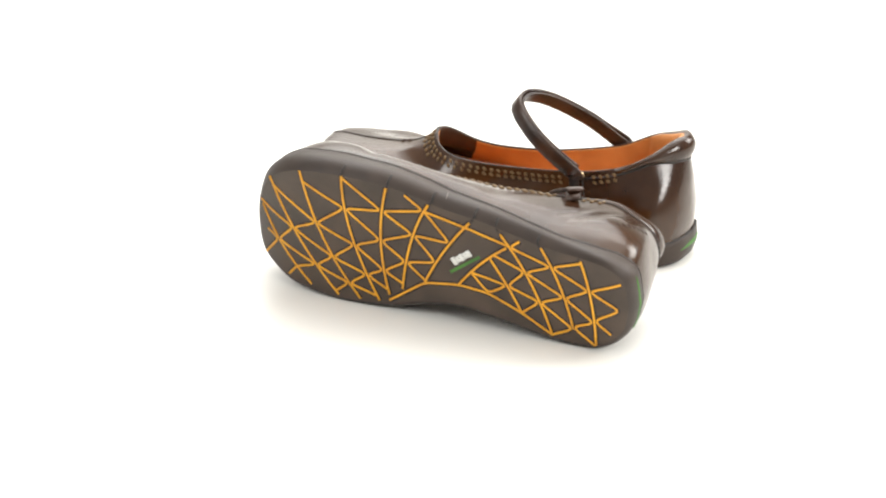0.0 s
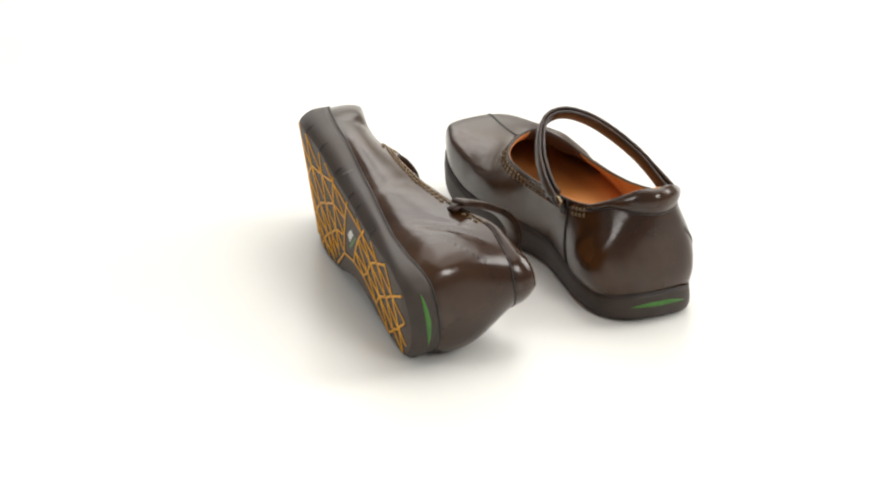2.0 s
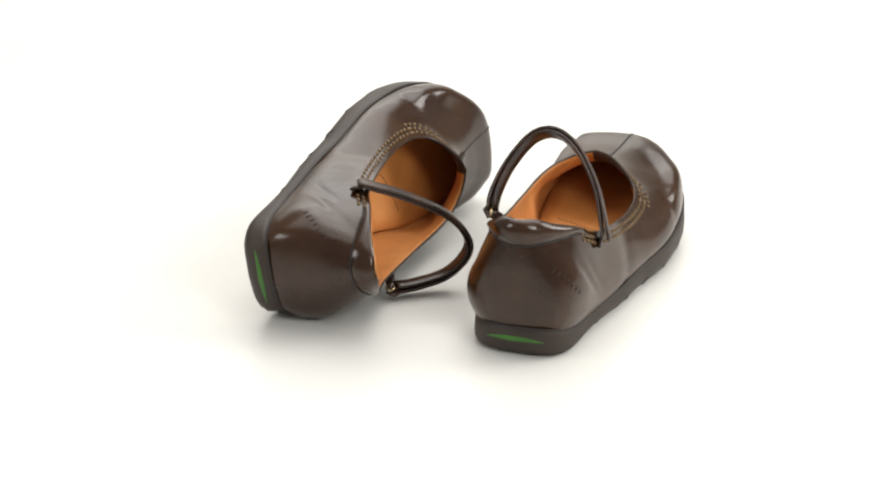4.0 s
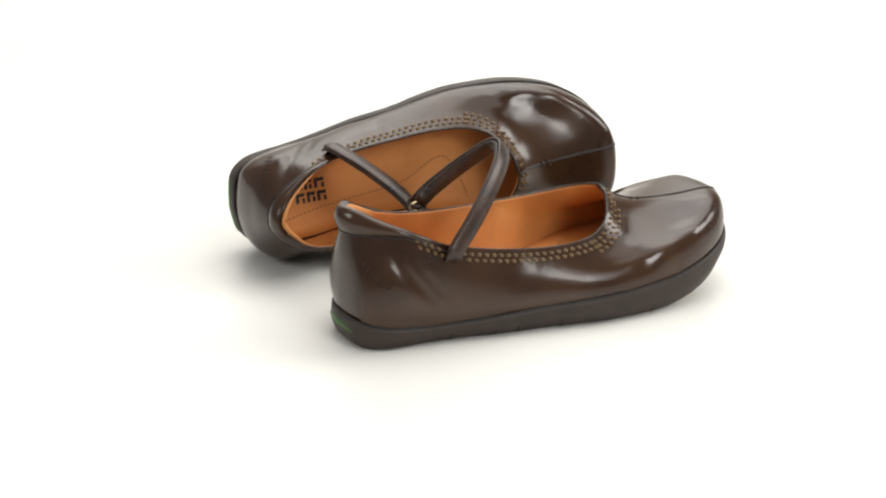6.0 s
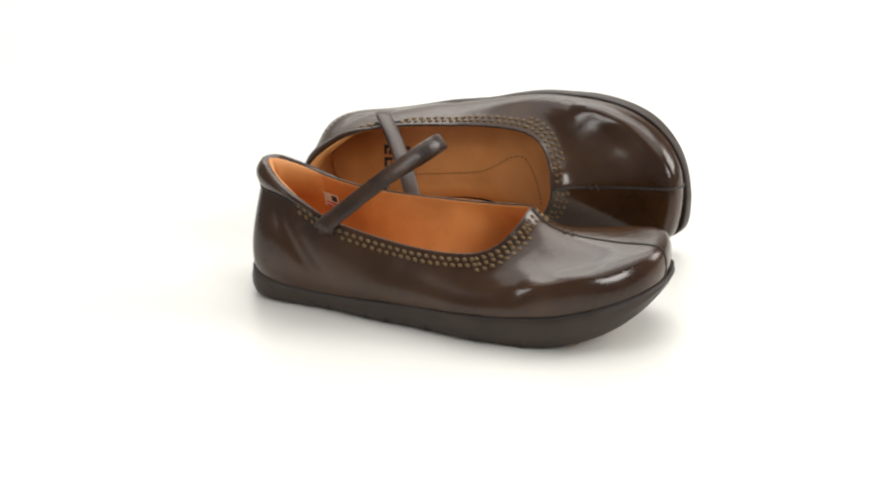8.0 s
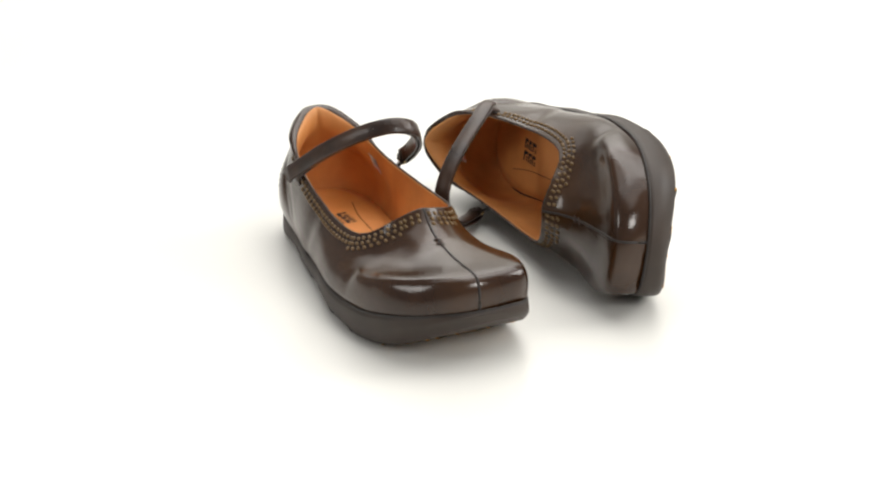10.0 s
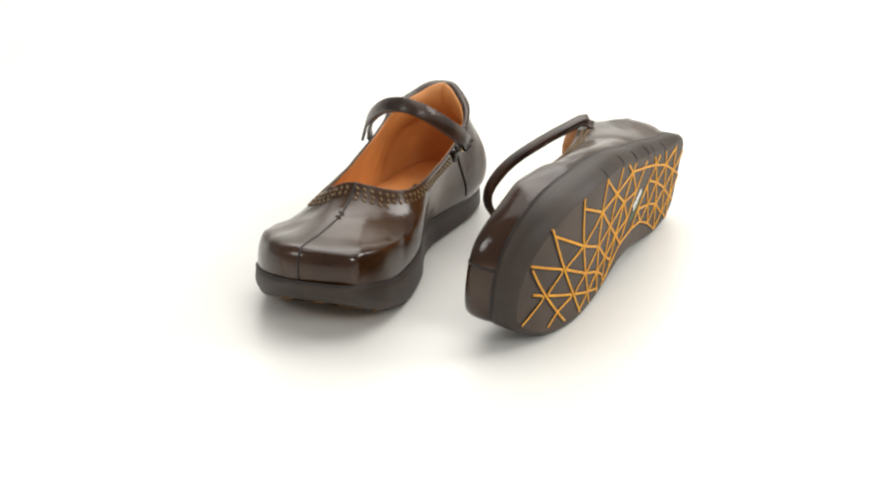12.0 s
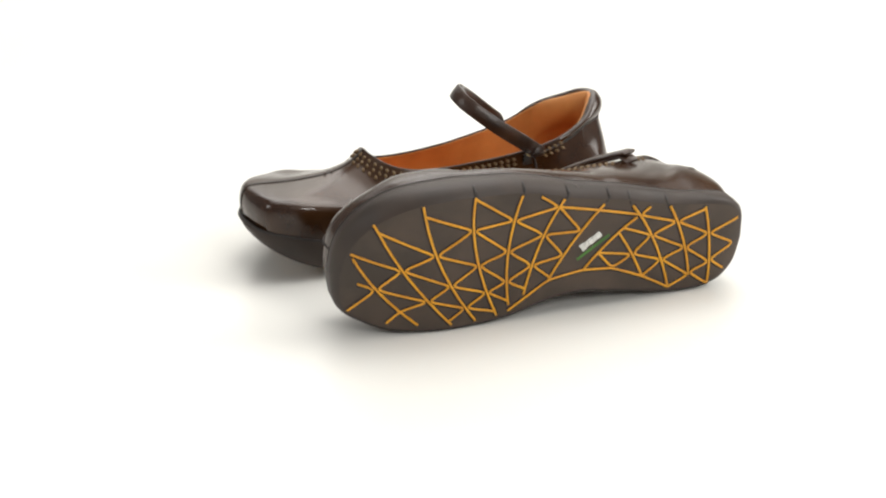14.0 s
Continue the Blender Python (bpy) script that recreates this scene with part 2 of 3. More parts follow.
# creases: row of the opening's edge, height, slant, width, length, depth in mm
CREASES = ((3.4, 0.5, -3.5, 0.32, 0.22, 1.3), (4.3, 0.45, -3.0, 0.28, 0.18, 0.8), (2.5, 0.5, -1.0, 0.9, 0.25, -1.3),
           (26.6, 0.5, 3.5, 0.7, 0.3, 0.6), (27.5, 0.5, 1.0, 0.9, 0.25, -1.2), (6.7, 0.5, 0.6, 0.3, 0.45, 0.9),
           (10.3, 0.33, 0.8, 0.3, 0.16, 1.1), (11.4, 0.36, -0.8, 0.35, 0.14, 0.8), (19.6, 0.35, 0.6, 0.3, 0.16, 1.0), (22.0, 0.5, 0.4, 0.35, 0.4, 0.8))


def creased(grid):
    n = upper_normals(grid)
    k = (np.arange(grid.shape[0]) * 30 / COLUMNS)[:, None]
    t = np.linspace(0, 1, grid.shape[1])[None, :]
    drop = 0
    for k0, t0, slant, wide, long, deep in CREASES:
        off = (k - k0 + 15) % 30 - 15
        drop = drop + deep * np.exp(-((off - slant * (t - t0)) / wide) ** 2 - ((t - t0) / long) ** 2)
    return grid - n * drop[:, :, None]


def leaning(grid, lean):
    """The upper of a worn shoe leans a little forward behind the vamp."""
    g = grid.copy()
    g[:, :, 0] += lean * np.maximum(g[:, :, 2] - 20, 0) * np.clip((225 - g[:, :, 0]) / 50, 0, 1)
    return g


UPPER = SHAPE


def upper_normals(grid):
    a = np.roll(grid, -1, 0) - np.roll(grid, 1, 0)
    b = np.gradient(grid, axis=1)
    n = np.cross(a, b)
    n /= np.linalg.norm(n, axis=2)[:, :, None] + 1e-9
    if n[grid.shape[0] // 4, 8, 1] > 0:
        n = -n
    return n


NORMAL = upper_normals(UPPER)
TOE_COLUMN = COLUMNS // 2


def on_upper(c, below):
    """Place and normal on the upper in column c, that many mm down from the opening's edge."""
    c0, t = int(c) % COLUMNS, c - int(c)
    c1 = (c0 + 1) % COLUMNS
    col = UPPER[c0] * (1 - t) + UPPER[c1] * t
    nor = NORMAL[c0] * (1 - t) + NORMAL[c1] * t
    col, nor = col[::-1], nor[::-1]
    run = np.concatenate([[0], np.cumsum(np.linalg.norm(np.diff(col, axis=0), axis=1))])
    p = np.array([np.interp(below, run, col[:, k]) for k in range(3)])
    n = np.array([np.interp(below, run, nor[:, k]) for k in range(3)])
    return p, n / np.linalg.norm(n)


# ---- tread pattern: curved spokes across the sole and zigzags laced between them ----
SPOKES = (((251, -13), (235, 11), (210, 34)), ((239, -32), (220, 0), (190, 35)), ((213, -45), (200, -5), (175, 34)),
          ((183, -48), (179, -11), (162, 32)), ((154, -46), (159, -10), (155, 26)), ((127, -41), (139, -14), (146, 20)),
          ((101, -35), (118, -12), (131, 12)), ((78, -24), (94, -10), (109, 8)), ((89, -15), (78, 1), (69, 17)),
          ((82, -32), (64, -6), (50, 27)), ((57, -29), (45, -6), (37, 20)), ((33, -26), (26, 0), (23, 28)))
# each lace: spoke and fraction along it, or -1 and a free end
LACES = (((-1, (255, 6)), (0, 0.5), (-1, (249, 27))),
         ((0, 0.06), (1, 0.47), (0, 0.5), (1, 0.77), (0, 0.8), (-1, (228, 33))),
         ((1, 0.1), (2, 0.42), (1, 0.47), (2, 0.68), (1, 0.77), (2, 0.88), (1, 0.97)),
         ((2, 0.1), (3, 0.3), (2, 0.42), (3, 0.6), (2, 0.68), (3, 0.82), (2, 0.88), (3, 0.97)),
         ((3, 0.02), (4, 0.22), (3, 0.3), (4, 0.5), (3, 0.6), (4, 0.78), (3, 0.82), (4, 0.96)),
         ((-1, (142, -44)), (5, 0.1), (4, 0.22), (5, 0.42), (4, 0.5), (5, 0.73), (4, 0.78), (5, 0.95)),
         ((5, 0.1), (6, 0.36), (5, 0.42), (6, 0.68), (5, 0.73), (6, 0.97)))
LACES_HEEL = (((5, 0.1), (6, 0.08), (9, 0.14)),
              ((-1, (70, -30)), (9, 0.15), (10, 0.25), (9, 0.42), (10, 0.63), (9, 0.71), (10, 1.0), (9, 1.0)),
              ((11, 0.03), (10, 0.25), (11, 0.36), (10, 0.63), (11, 0.73), (10, 0.97), (11, 1.0)),
              ((-1, (9, -16)), (11, 0.36), (-1, (9, 1)), (11, 0.7), (-1, (14, 18))),
              ((7, 0.25), (9, 0.42), (8, 0.5), (9, 0.71), (8, 1.0)),
              ((7, 0.72), (8, 0.5), (-1, (90, 9)), (7, 0.72)),
              ((-1, (155, 30)), (6, 1.0), (7, 1.0), (-1, (90, 9)), (8, 1.0), (9, 1.0)))


BACK = np.array((3.0, 0.0))


def spoke_at(k, f):
    a, b, c = [np.array(p, float) for p in SPOKES[k]]
    mid = 2 * b - (a + c) / 2
    return a * (1 - f) ** 2 + 2 * mid * f * (1 - f) + c * f * f - BACK


def softened(points, rounds=2):
    """Corners cut twice, ends kept."""
    p = [np.array(q, float) for q in points]
    for _ in range(rounds):
        q = [p[0]]
        for a, b in zip(p, p[1:]):
            step = min(0.22, 2.2 / max(np.linalg.norm(b - a), 1e-6))
            q += [a + (b - a) * step, b - (b - a) * step]
        p = q + [p[-1]]
    return p


GROOVES = []


def tread_line(name, points, parent):
    bm = bmesh.new()
    dense = []
    for a, b in zip(points, points[1:]):
        steps = max(1, int(np.linalg.norm(np.subtract(b, a)) / 5))
        dense += [np.array(a) + (np.array(b) - a) * j / steps for j in range(steps)]
    dense.append(np.array(points[-1]))
    path = []
    for x, y in dense:
        if x > (247.5 if SPRING[0] < 20 else 230.0):
            continue
        y = min(max(y, np.interp(x, OUTER[:, 0], OUTER[:, 1]) + 5.6), np.interp(x, INNER[:, 0], INNER[:, 1]) - 3.5)
        path.append((x, y, tread_z(x) - 0.05))
    if len(path) < 2:
        bm.free()
        return None
    tube(bm, path, 0.85, 8, 0.85)
    GROOVES.append(path)
    return part(name, bm, YELLOW, parent)


def build_sole(shoe):
    bm = bmesh.new()
    levels = [ring_at(3.4, tread_z, 5.4), ring_at(1.6, lambda x, y: tread_z(x) + 0.3 * edge_z(x, y), 3.4),
              ring_at(0.3, lambda x, y: tread_z(x) + edge_z(x, y), 1.3)]
    for f in (0.3, 0.55, 0.8):
        levels.append(ring_at(0.7 * f, lambda x, y, f=f: (tread_z(x) + edge_z(x, y)) * (1 - f) + (seam_z(x, y) - 1.2) * f))
    levels += [ring_at(1.0, lambda x, y: seam_z(x, y) - 0.5), ring_at(2.0, seam_z), ring_at(4.5, seam_z)]
    made = skin(bm, levels)
    cap(bm, made[-1], seam_z)
    sole = part("sole", bm, RUBBER, shoe, "thick dark brown rubber sole with rocker toe")
    bm = bmesh.new()
    ring = [bm.verts.new(p) for p in ring_at(3.4, tread_z, 5.4)]
    cap(bm, ring, tread_z)
    part("tread", bm, TREAD, sole, "dusty brown tread")
    bm = bmesh.new()
    tube(bm, ring_at(1.5, lambda x, y: seam_z(x, y) + 0.1), 0.8, 6, closed=True)
    part("welt", bm, EDGE, sole)
    for k in range(len(SPOKES)):
        tread_line("tread_line", [spoke_at(k, f) for f in np.linspace(0, 1, 10)], sole)
    for lace in LACES + LACES_HEEL:
        tread_line("tread_line", softened([spoke_at(k, f) if k >= 0 else np.array(f) - BACK for k, f in lace]), sole)
    bm = bmesh.new()
    for path in GROOVES:
        tube(bm, [(x, y, z + 0.05) for x, y, z in path], 1.75, 6, 0.14)
    GROOVES.clear()
    part("tread_groove", bm, BLACK, sole, "dark groove beside the yellow lines")
    # grooves that run out over the edge of the tread
    for k in (3, 4, 5, 6, 9, 10, 11):
        a, b = spoke_at(k, 0.0), spoke_at(k, 0.12)
        way = (a - b) / np.linalg.norm(a - b)
        edge = float(np.interp(a[0] + way[0] * 3, OUTER[:, 0], OUTER[:, 1]))
        x0, x1 = a[0] + way[0] * 1.5, a[0] + way[0] * 4.5
        lip = edge_z(x1, edge)
        path = [(x0, max(a[1] + way[1] * 1.5, edge + 6.5), tread_z(x0) - 0.05), (x1, edge + 4.6, tread_z(x1) + 0.15 * lip),
                (x1, edge + 3.0, tread_z(x1) + 0.36 * lip), (x1, edge + 1.5, tread_z(x1) + lip), (x1, edge + 1.0, tread_z(x1) + lip + 1.8)]
        bm = bmesh.new()
        tube(bm, resample(path, 9), 0.95, 6, 0.4, up=(0, -0.5, -1))
        part("groove", bm, BLACK, sole)
    # crescent at the back of the heel
    bm = bmesh.new()
    rows = []
    for j in range(25):
        s = (j - 12) / 12
        idx = (s * 4.6) % 160
        a, b, t = RING[int(idx)], RING[(int(idx) + 1) % 160], idx - int(idx)
        p = a * (1 - t) + b * t + RING_OUT[int(idx)] * 0.15
        h = 2.3 * (1 - s * s) + 0.05
        z = 11.2 - 1.3 * s * s
        rows.append([(p[0] + 0.25, p[1], z - h * 0.5), (p[0] - 0.3, p[1], z), (p[0] + 0.45, p[1], z + h * 0.7)])
    skin(bm, rows, closed=False)
    part("heel_crescent", bm, GREEN, sole, "green crescent inset on the heel")
    # badge in the waist of the sole
    way = np.array((17.0, 13.0)) / math.hypot(17, 13)
    across = np.array((-way[1], way[0]))
    mid = np.array((106.5, -11.0)) - BACK
    bm = bmesh.new()
    for k, (long, wide) in enumerate(((3.0, 4.4), (2.7, 4.0), (2.8, 4.8), (2.6, 4.0), (3.0, 5.4))):
        centre = mid + way * (k - 2) * 2.9
        rows = [[(*(centre + way * a + across * o), tread_z(centre[0]) - lift) for o, lift in ((-wide / 2, -0.2), (-wide / 2 + 0.3, 0.35), (wide / 2 - 0.3, 0.35), (wide / 2, -0.2))]
                for a in (-long / 2, -long / 6, long / 6, long / 2)]
        skin(bm, rows, closed=False)
    part("badge", bm, WHITE, sole, "small worn white badge")
    bm = bmesh.new()
    path = [mid + way * s + across * 4.6 for s in np.linspace(-11, 13, 5)]
    rows = [[(*(p + across * o), tread_z(p[0]) - 0.2) for o in (-0.9, 0.9)] for p in path]
    skin(bm, rows, closed=False)
    part("badge_stripe", bm, GREEN, sole)
    return sole


def build_upper(shoe):
    bm = bmesh.new()
    skin(bm, [UPPER[:, r] for r in range(UPPER.shape[1])])
    upper = part("upper", bm, LEATHER, shoe, "burnished dark brown leather upper")
    # lining, a thin skin inside the upper: tan leather, its shade under the vamp painted dark brown
    inner = UPPER - NORMAL * 2.2
    rings = [UPPER[:, -1] - NORMAL[:, -1] * 0.2] + [inner[:, r] for r in range(UPPER.shape[1] - 1, 0, -1)]
    front = [c for c in range(COLUMNS) if COLUMNS * 9.8 / 30 <= c <= COLUMNS * 15.6 / 30]
    back = [c % COLUMNS for c in range(front[-1], COLUMNS + front[0] + 1)]
    for name, cols, mat, label in (("lining", back, LINING, "smooth tan leather lining"), ("vamp_lining", front, SHADED_LINING, "lining under the vamp, its shade painted dark brown")):
        bm = bmesh.new()
        skin(bm, [[ring[c] for c in cols] for ring in rings], closed=False)
        part(name, bm, mat, shoe, label)
    bm = bmesh.new()
    tube(bm, UPPER[:, -1] - NORMAL[:, -1] * 0.9, 0.75, 8, closed=True)
    part("binding", bm, STRAP, upper)
    # footbed
    bm = bmesh.new()
    height = lambda x, y=0.0: seam_z(x, 0.0) + 4.5 + 0.0025 * y * y
    made = skin(bm, [ring_at(4.0, lambda x, y: seam_z(x, y) + 0.5), ring_at(5.0, height)])
    cap(bm, made[-1], height)
    bed = part("footbed", bm, FOOTBED, shoe, "tan leather footbed with black print at the heel")
    # print at the heel: lines of plain bars
    for y, marks in ((-10, ((0, 5), (6.4, 5), (13, 6.5))), (-1.5, ((0, 6), (7.4, 5.5), (14.2, 6)))):
        for x0, long in marks:
            x0 += 40
            bm = bmesh.new()
            for xa, xb, ya, yb in ((x0, x0 + long, y, y + 2.2), (x0, x0 + 2.0, y + 2.2, y + 6.6), (x0 + long - 1.8, x0 + long, y + 3.4, y + 6.6)):
                skin(bm, [[(x, yy, height(x, yy) + 0.3) for yy in (ya, yb)] for x in (xa, xb)], closed=False)
            part("print_bar", bm, BLACK, bed)
    # dotted seam across the footbed
    bm = bmesh.new()
    line = resample(((28, 15), (55, 9.5), (84, 6), (112, 2), (133, -9), (143, -8), (151, 8), (154, 20)), 110)
    for k in range(0, 109, 2):
        a, b = line[k], line[k + 1]
        tube(bm, [(a[0], a[1], height(*a) + 0.15), (b[0], b[1], height(*b) + 0.15)], 0.4, 5)
    part("stitching", bm, THREAD, bed)
    # seams
    bm = bmesh.new()
    col = UPPER[TOE_COLUMN] + NORMAL[TOE_COLUMN] * 0.1
    tube(bm, col, 0.75, 6, 0.7)
    part("toe_seam", bm, EDGE, upper, "raised centre seam over the toe")
    for below in (25, 29.5):
        p, n = on_upper(TOE_COLUMN, below)
        bm = bmesh.new()
        tube(bm, [p + n * 0.6 + np.array((d * 0.5, d, 0)) for d in (-2.4, 0, 2.4)], 0.7, 6, taper=True)
        part("seam_stitch", bm, STRAP, upper)
    bm = bmesh.new()
    c = COLUMNS * 24.2 / 30
    tube(bm, [on_upper(c + b * 0.15, b)[0] + on_upper(c + b * 0.15, b)[1] * 0.15 for b in np.linspace(0, 41, 12)], 0.8, 6, 0.7)
    part("quarter_seam", bm, EDGE, upper)
    # padded collar round the heel
    bm = bmesh.new()
    rows = []
    for s in np.linspace(-1, 1, 41):
        c = s * COLUMNS * 4.6 / 30
        fat = max(0.0, 1 - abs(s) ** 3) * (1.0 if FLIP[0] > 0 else 0.55)
        c = c % COLUMNS
        deep = max(0.25, (on_upper(c, 0)[0][2] - 65.5) / 15)
        row = []
        for k, (below, lift) in enumerate(((-1.6, -2.6), (-2.6, -0.6), (-1.8, 2.4), (1.2, 4.0), (5, 4.7), (9, 3.9), (12.6, 1.9), (15.5, -0.5))):
            p, n = on_upper(c, max(0.0, below * deep))
            p = p + n * (lift * fat - 0.3 * (1 - fat)) + np.array((0, 0, max(0.0, -below) * fat * (0.75 + 0.4 * math.exp(-((abs(s) - 0.3) / 0.22) ** 2))))
            row.append(p)
        rows.append(row)
    skin(bm, rows, closed=False)
    part("collar", bm, LEATHER, upper, "padded leather collar round the heel")
    # puffed tan padding inside the heel, rolled up over the edge
    bm = bmesh.new()
    rows = []
    for s in np.linspace(-1, 1, 37):
        c = (s * COLUMNS * 3.7 / 30) % COLUMNS
        fat = max(0.0, 1 - s * s) ** 0.6
        dent = 1 - 0.3 * math.exp(-(s / 0.12) ** 2)
        row = []
        for below, lift, rise in ((0.0, -1.4, 1.2), (0.0, -2.6, 2.4), (0.5, -4.2, 2.6), (2.5, -6.4, 1.2), (6, -8.0, 0), (11, -8.2, 0), (17, -6.6, 0), (23, -4.2, 0), (28, -1.9, 0)):
            p, n = on_upper(c, below)
            row.append(p + n * (-1.9 + (lift + 1.9) * fat * dent) + np.array((0, 0, rise * fat)))
        rows.append(row)
    skin(bm, rows, closed=False)
    part("heel_pad", bm, LINING, shoe, "puffed tan padding inside the heel")
    bm = bmesh.new()
    path = []
    for s in np.linspace(-1.25, 1.25, 41):
        c = (s * COLUMNS * 4.6 / 30) % COLUMNS
        p, n = on_upper(c, max(4.0, (on_upper(c, 0)[0][2] - 65.5)))
        path.append(p + n * 0.15)
    tube(bm, path, 0.6, 6, taper=True)
    part("collar_seam", bm, EDGE, upper)
    # slanting row of short dashes pressed into the outer heel
    for k in range(7):
        c, below = COLUMNS * (1.3 + 0.19 * k) / 30, 27 + 1.9 * k
        bm = bmesh.new()
        tube(bm, [on_upper(c + d, below - 2.0 * d)[0] + on_upper(c + d, below - 2.0 * d)[1] * 0.1 for d in (-0.8, 0, 0.8)], 0.5, 6, 0.6, taper=True)
        part("pressed_dash", bm, EDGE, upper)
    # woven brass-coloured stitching along the opening
    mesh = None
    bands = ((3.75, 4.7, 2), (5.55, 9.2, 2), (9.2, 12.6, 3), (12.6, 14.55, 2), (15.4, 18.4, 3), (18.4, 23.6, 2), (24.7, 25.8, 2))
    for k0, k1, wide in bands:
        c, end = COLUMNS * k0 / 30, COLUMNS * k1 / 30
        while c < end:
            for r in range(wide):
                below = 3.6 + 3.5 * r
                cc = c + (0.65 if r % 2 else 0.0)
                p, n = on_upper(cc, below)
                q, _ = on_upper(cc + 0.4, below + 0.55)
                along = Vector(q - p).normalized()
                nn = Vector(n)
                side = nn.cross(along)
                m = Matrix((along, side, nn)).transposed().to_4x4()
                m.translation = Vector(p + n * 0.15)
                if mesh is None:
                    bm = bmesh.new()
                    bmesh.ops.create_uvsphere(bm, u_segments=8, v_segments=5, radius=1.0)
                    for v in bm.verts:
                        v.co = Vector((v.co.x * 1.7, v.co.y * 1.05, v.co.z * 0.85))
                    ob = part("stitch", bm, BRASS, upper)
                    mesh = ob.data
                else:
                    ob = new("stitch", mesh)
                    ob.parent = upper
                f = Matrix.Diagonal((1, FLIP[0], 1, 1))
                m = f @ m @ f
                m.translation = m.translation * 0.001
                ob.matrix_basis = m
            p0, p1 = on_upper(c, 6)[0], on_upper(c + 0.5, 6)[0]
            c += 0.5 * 4.6 / max(np.linalg.norm(p1 - p0), 0.3)
    return upper


def ribbon(bm, path, face, width, thick):
    """A flat band along a path; face gives the way its broad side looks at each point."""
    rings = []
    n = len(path)
    for k in range(n):
        along = Vector(path[min(k + 1, n - 1)] - path[max(k - 1, 0)]).normalized()
        out = Vector(face[k])
        out = (out - along * out.dot(along)).normalized()
        side = along.cross(out)
        w = width / 2
        shape = ((-w, -0.35), (-w * 0.93, -0.5), (w * 0.93, -0.5), (w, -0.35), (w, 0.35), (w * 0.9, 0.55), (0, 0.7), (-w * 0.9, 0.55), (-w, 0.35))
        rings.append([Vector(path[k]) + side * a + out * (b * thick) for a, b in shape])
    made = skin(bm, rings)
    bm.faces.new(made[0])
    bm.faces.new(made[-1])


def build_strap(shoe, top, tip_out=1.0):
    """The strap rises from the outer side, passes a ring on the inner side and folds back over itself."""
    left, right = np.array((58.0, -34.5, 56.5)), np.array((67.0, 33.0, 60.0))
    curve = resample([left] + list(top) + [right], 65)
    hub = (left + right) / 2 + (np.array(top[2]) - (left + right) / 2) * 0.2
    def arch(a, grow):
        k = min(int(a / math.pi * 64), 64)
        along = curve[min(k + 1, 64)] - curve[max(k - 1, 0)]
        plane = np.cross(right - left, np.array(top[2]) - left)
        f = np.cross(along, plane)
        f = f / np.linalg.norm(f)
        if f @ (curve[k] - hub) < 0:
            f = -f
        return curve[k] + f * grow, f
    angles = np.linspace(0.0, math.pi, 33)
    bm = bmesh.new()
    low = [arch(a, 0.0) for a in angles]
    path = [left + np.array((-2, 1.0, -7))] + [p for p, f in low]
    ribbon(bm, resample(path, 40), list(resample([low[0][1]] + [f for p, f in low], 40)), 9.0, 1.7)
    strap = part("strap", bm, STRAP, shoe, "narrow folded-over brown leather strap")
    bm = bmesh.new()
    high = [arch(a, 2.3 + 1.5 * max(0, a - 2.2)) for a in angles]
    tip = [left + np.array((-2.5, -5.0 * tip_out, -2.5)), left + np.array((-0.5, -3.6 * tip_out, 1.0))]
    ends = [right + np.array((-1.0, 5.5, 0.0)), right + np.array((-1.5, 3.0, -3.5)), right + np.array((-1, 0.5, -1.0))]
    pts = tip + [p for p, f in high[4:]] + ends
    faces = [high[4][1]] * 2 + [f for p, f in high[4:]] + [(-0.2, 0.9, -0.5), (0, 0, -1), (0, -0.8, -0.2)]
    ribbon(bm, np.array(pts), faces, 9.6, 1.8)
    part("strap_end", bm, STRAP, strap)
    # ring and its loop
    bm = bmesh.new()
    centre = right + np.array((-0.5, 1.2, -2.0))
    tube(bm, [centre + np.array((5.2 * math.cos(a), 0.6 * math.sin(a), 2.6 * math.sin(a))) for a in np.linspace(0, 2 * math.pi, 20, endpoint=False)], 0.9, 6, up=(0, 1, 0), closed=True)
    part("ring", bm, METAL, strap, "small brass ring")
    bm = bmesh.new()
    p, n = on_upper(COLUMNS * 24.0 / 30, 3)
    ribbon(bm, np.array([p + n * 0.5 - np.array((0, 0, 6)), p + n * 1.4, centre + np.array((0, 1.4, 0)), centre + np.array((0, 0, 1.6)), centre + np.array((0, -2, -1.0))]),
           [n, n, (0, 1, 0.2), (0, 0, 1), (0, -1, 0)], 6.5, 1.4)
    part("ring_loop", bm, STRAP, strap)
    return strap


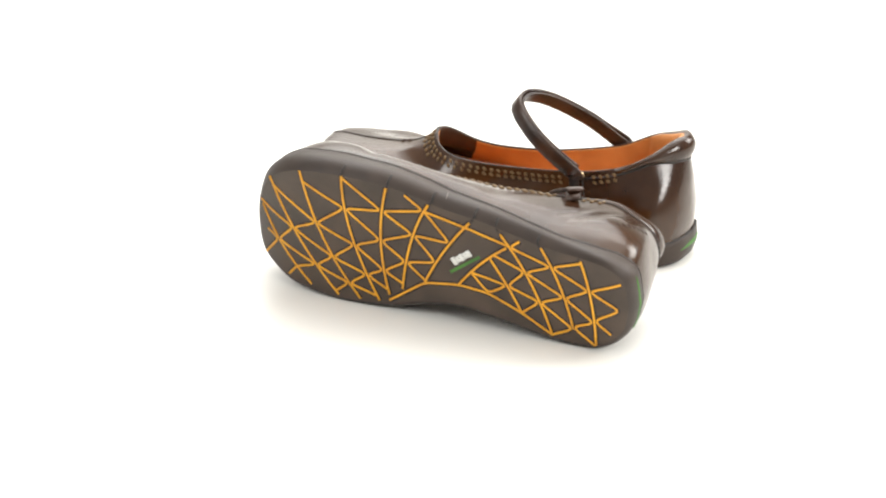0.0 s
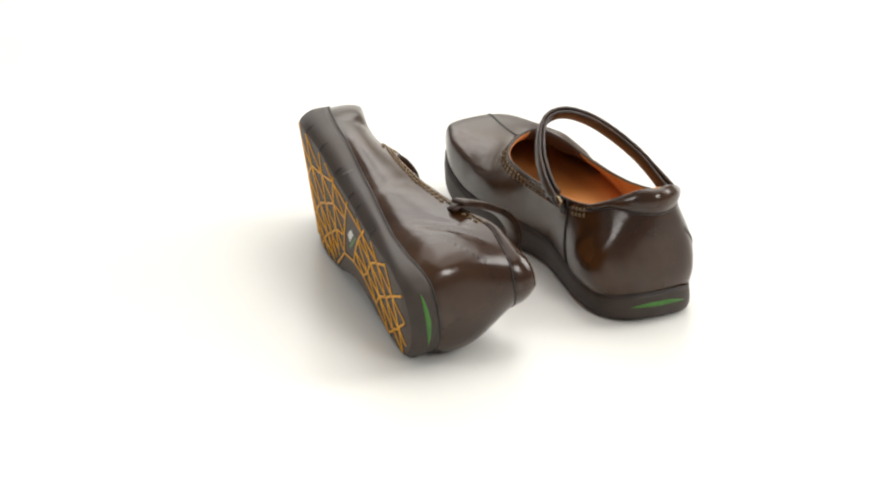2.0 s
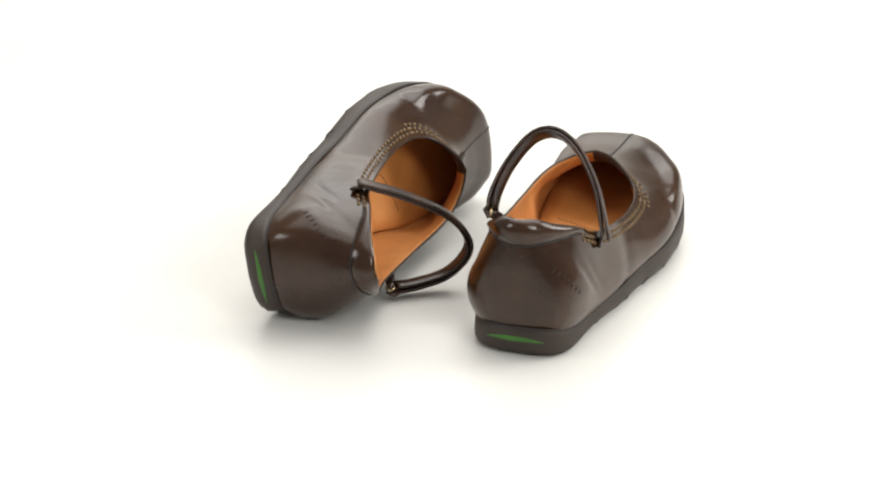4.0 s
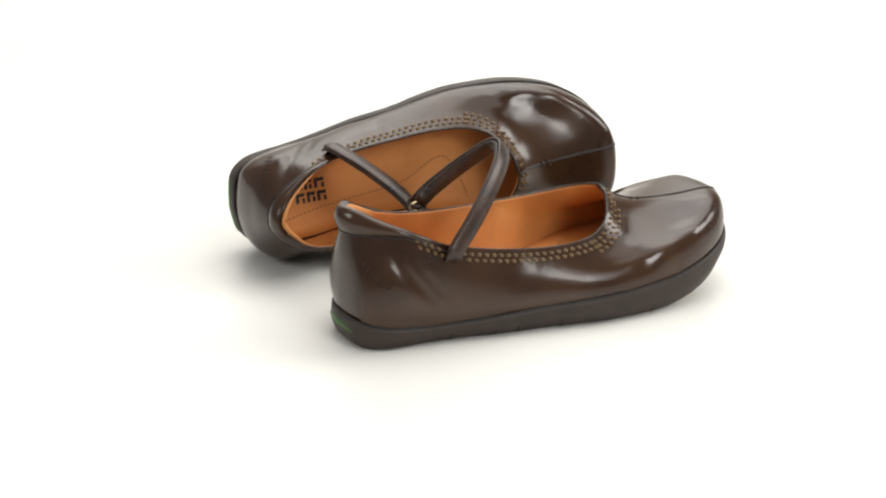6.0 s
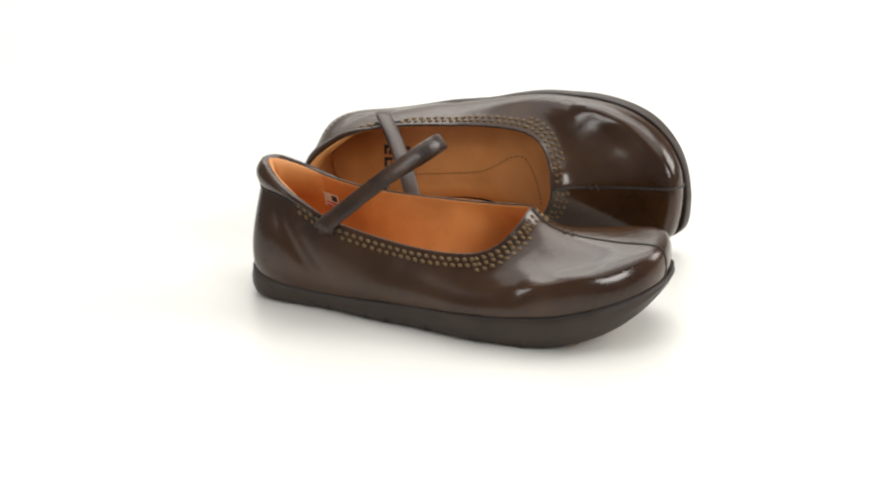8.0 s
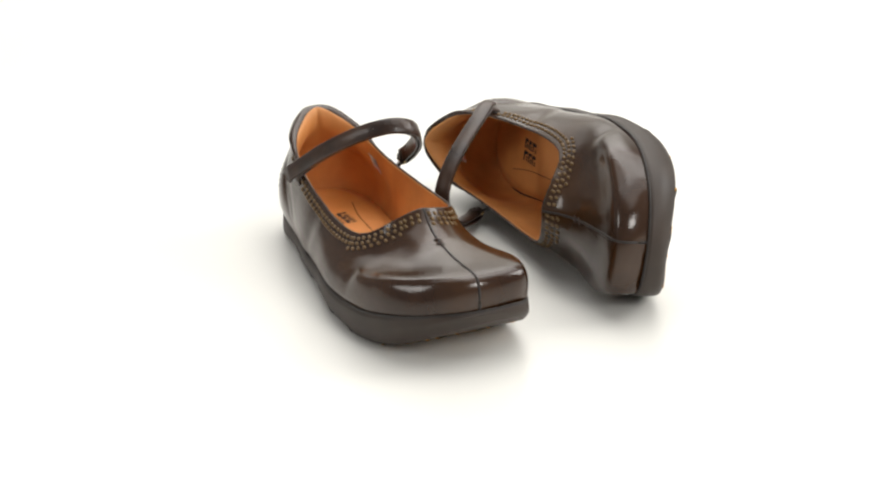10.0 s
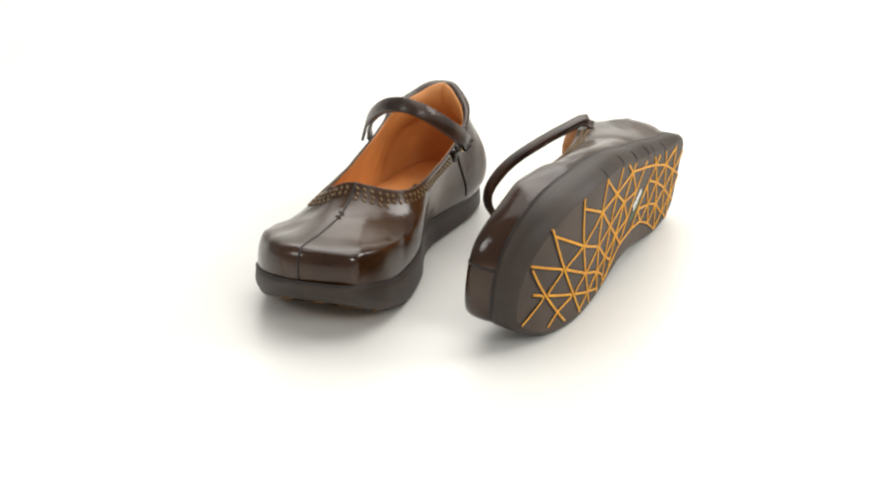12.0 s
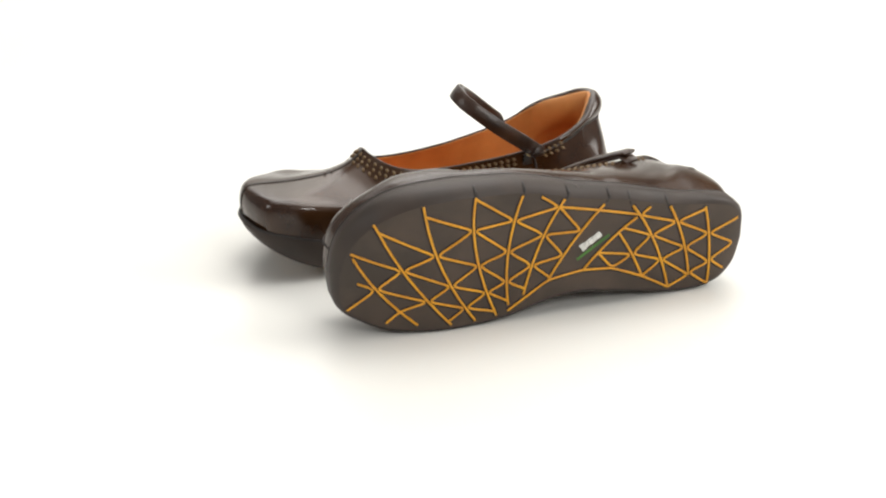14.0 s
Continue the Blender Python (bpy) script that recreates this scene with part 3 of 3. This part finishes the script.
def build_shoe(flip, lean, spring, top, label):
    global UPPER, NORMAL
    FLIP[0], SPRING[0] = flip, spring
    UPPER = leaning(creased(SHAPE), lean)
    NORMAL = upper_normals(UPPER)
    shoe = tagged(new("shoe"), label, "shoe", group="pair of shoes")
    build_sole(shoe)
    build_upper(shoe)
    build_strap(shoe, top, 1.0 if flip > 0 else 0.6)
    if flip < 0:
        bm = bmesh.new()
        side = [float(np.interp(x, OUTER[:, 0], OUTER[:, 1])) + 0.25 for x in (114, 115, 116)]
        tube(bm, [(114, side[0], 3.5), (115, side[1], 7), (116, side[2], 10.5)], 0.3, 5, taper=True)
        part("mould_line", bm, PALE, shoe, "pale mould line")
    # small woven label on the lining
    c0, base = (COLUMNS * 26.4 / 30, 13.0) if flip > 0 else (COLUMNS * 29.3 / 30, 18.0)
    for name, mat, c1, c2, b1, b2, off in (("woven_label", WHITE, 0.0, 3.2, 0.0, 8.5, 2.6), ("label_mark", BLUE, 1.6, 2.9, 0.8, 4.2, 2.8),
                                           ("label_mark", RED, 0.3, 2.9, 5.2, 6.3, 2.8), ("label_mark", RED, 0.3, 2.9, 7.1, 8.0, 2.8)):
        bm = bmesh.new()
        rows = []
        for c in np.linspace(c1, c2, 4) * (1.5 if flip > 0 else 1.9):
            row = []
            for b in np.linspace(b1, b2, 4) * (1.35 if flip > 0 else 1.3):
                p, n = on_upper(c0 - c, base + b)
                row.append(p - n * (off if flip > 0 else off + 4.3))
            rows.append(row)
        skin(bm, rows, closed=False)
        part(name, bm, mat, shoe)
    return shoe


upright = build_shoe(1, 0.0, 22.0, ((77, -25, 73.5), (97, -8.5, 89), (108, 8, 95.5), (108, 22, 92), (93, 31.5, 79), (75, 34.5, 66)), "dark brown leather strap shoe standing upright on white table")
lying = build_shoe(-1, 0.1, 16.0, ((73, -21, 73.5), (87.5, -4.5, 89.5), (95, 11.5, 97), (97, 24, 95), (90, 34, 83.5), (76, 35, 68)), "dark brown leather strap shoe lying on its side, tread showing")

# rest poses at the start of the turn
REST_UPRIGHT = Matrix(((-0.9307, -0.3658, 0, 0.1345), (0.3658, -0.9307, 0, 0.0136), (0, 0, 1, 0.0006), (0, 0, 0, 1)))
REST_LYING = Matrix(((-0.90336, -0.02048, 0.42839, 0.08409), (0.42635, -0.1512, 0.89183, -0.13994),
                     (0.04651, 0.98829, 0.14532, 0.0301), (0, 0, 0, 1)))


def motions():
    for thing, rest in ((upright, REST_UPRIGHT), (lying, REST_LYING)):
        walk(thing, [(t, Matrix.Rotation(radians(a), 4, "Z") @ rest) for t, a in TURN])


motions()
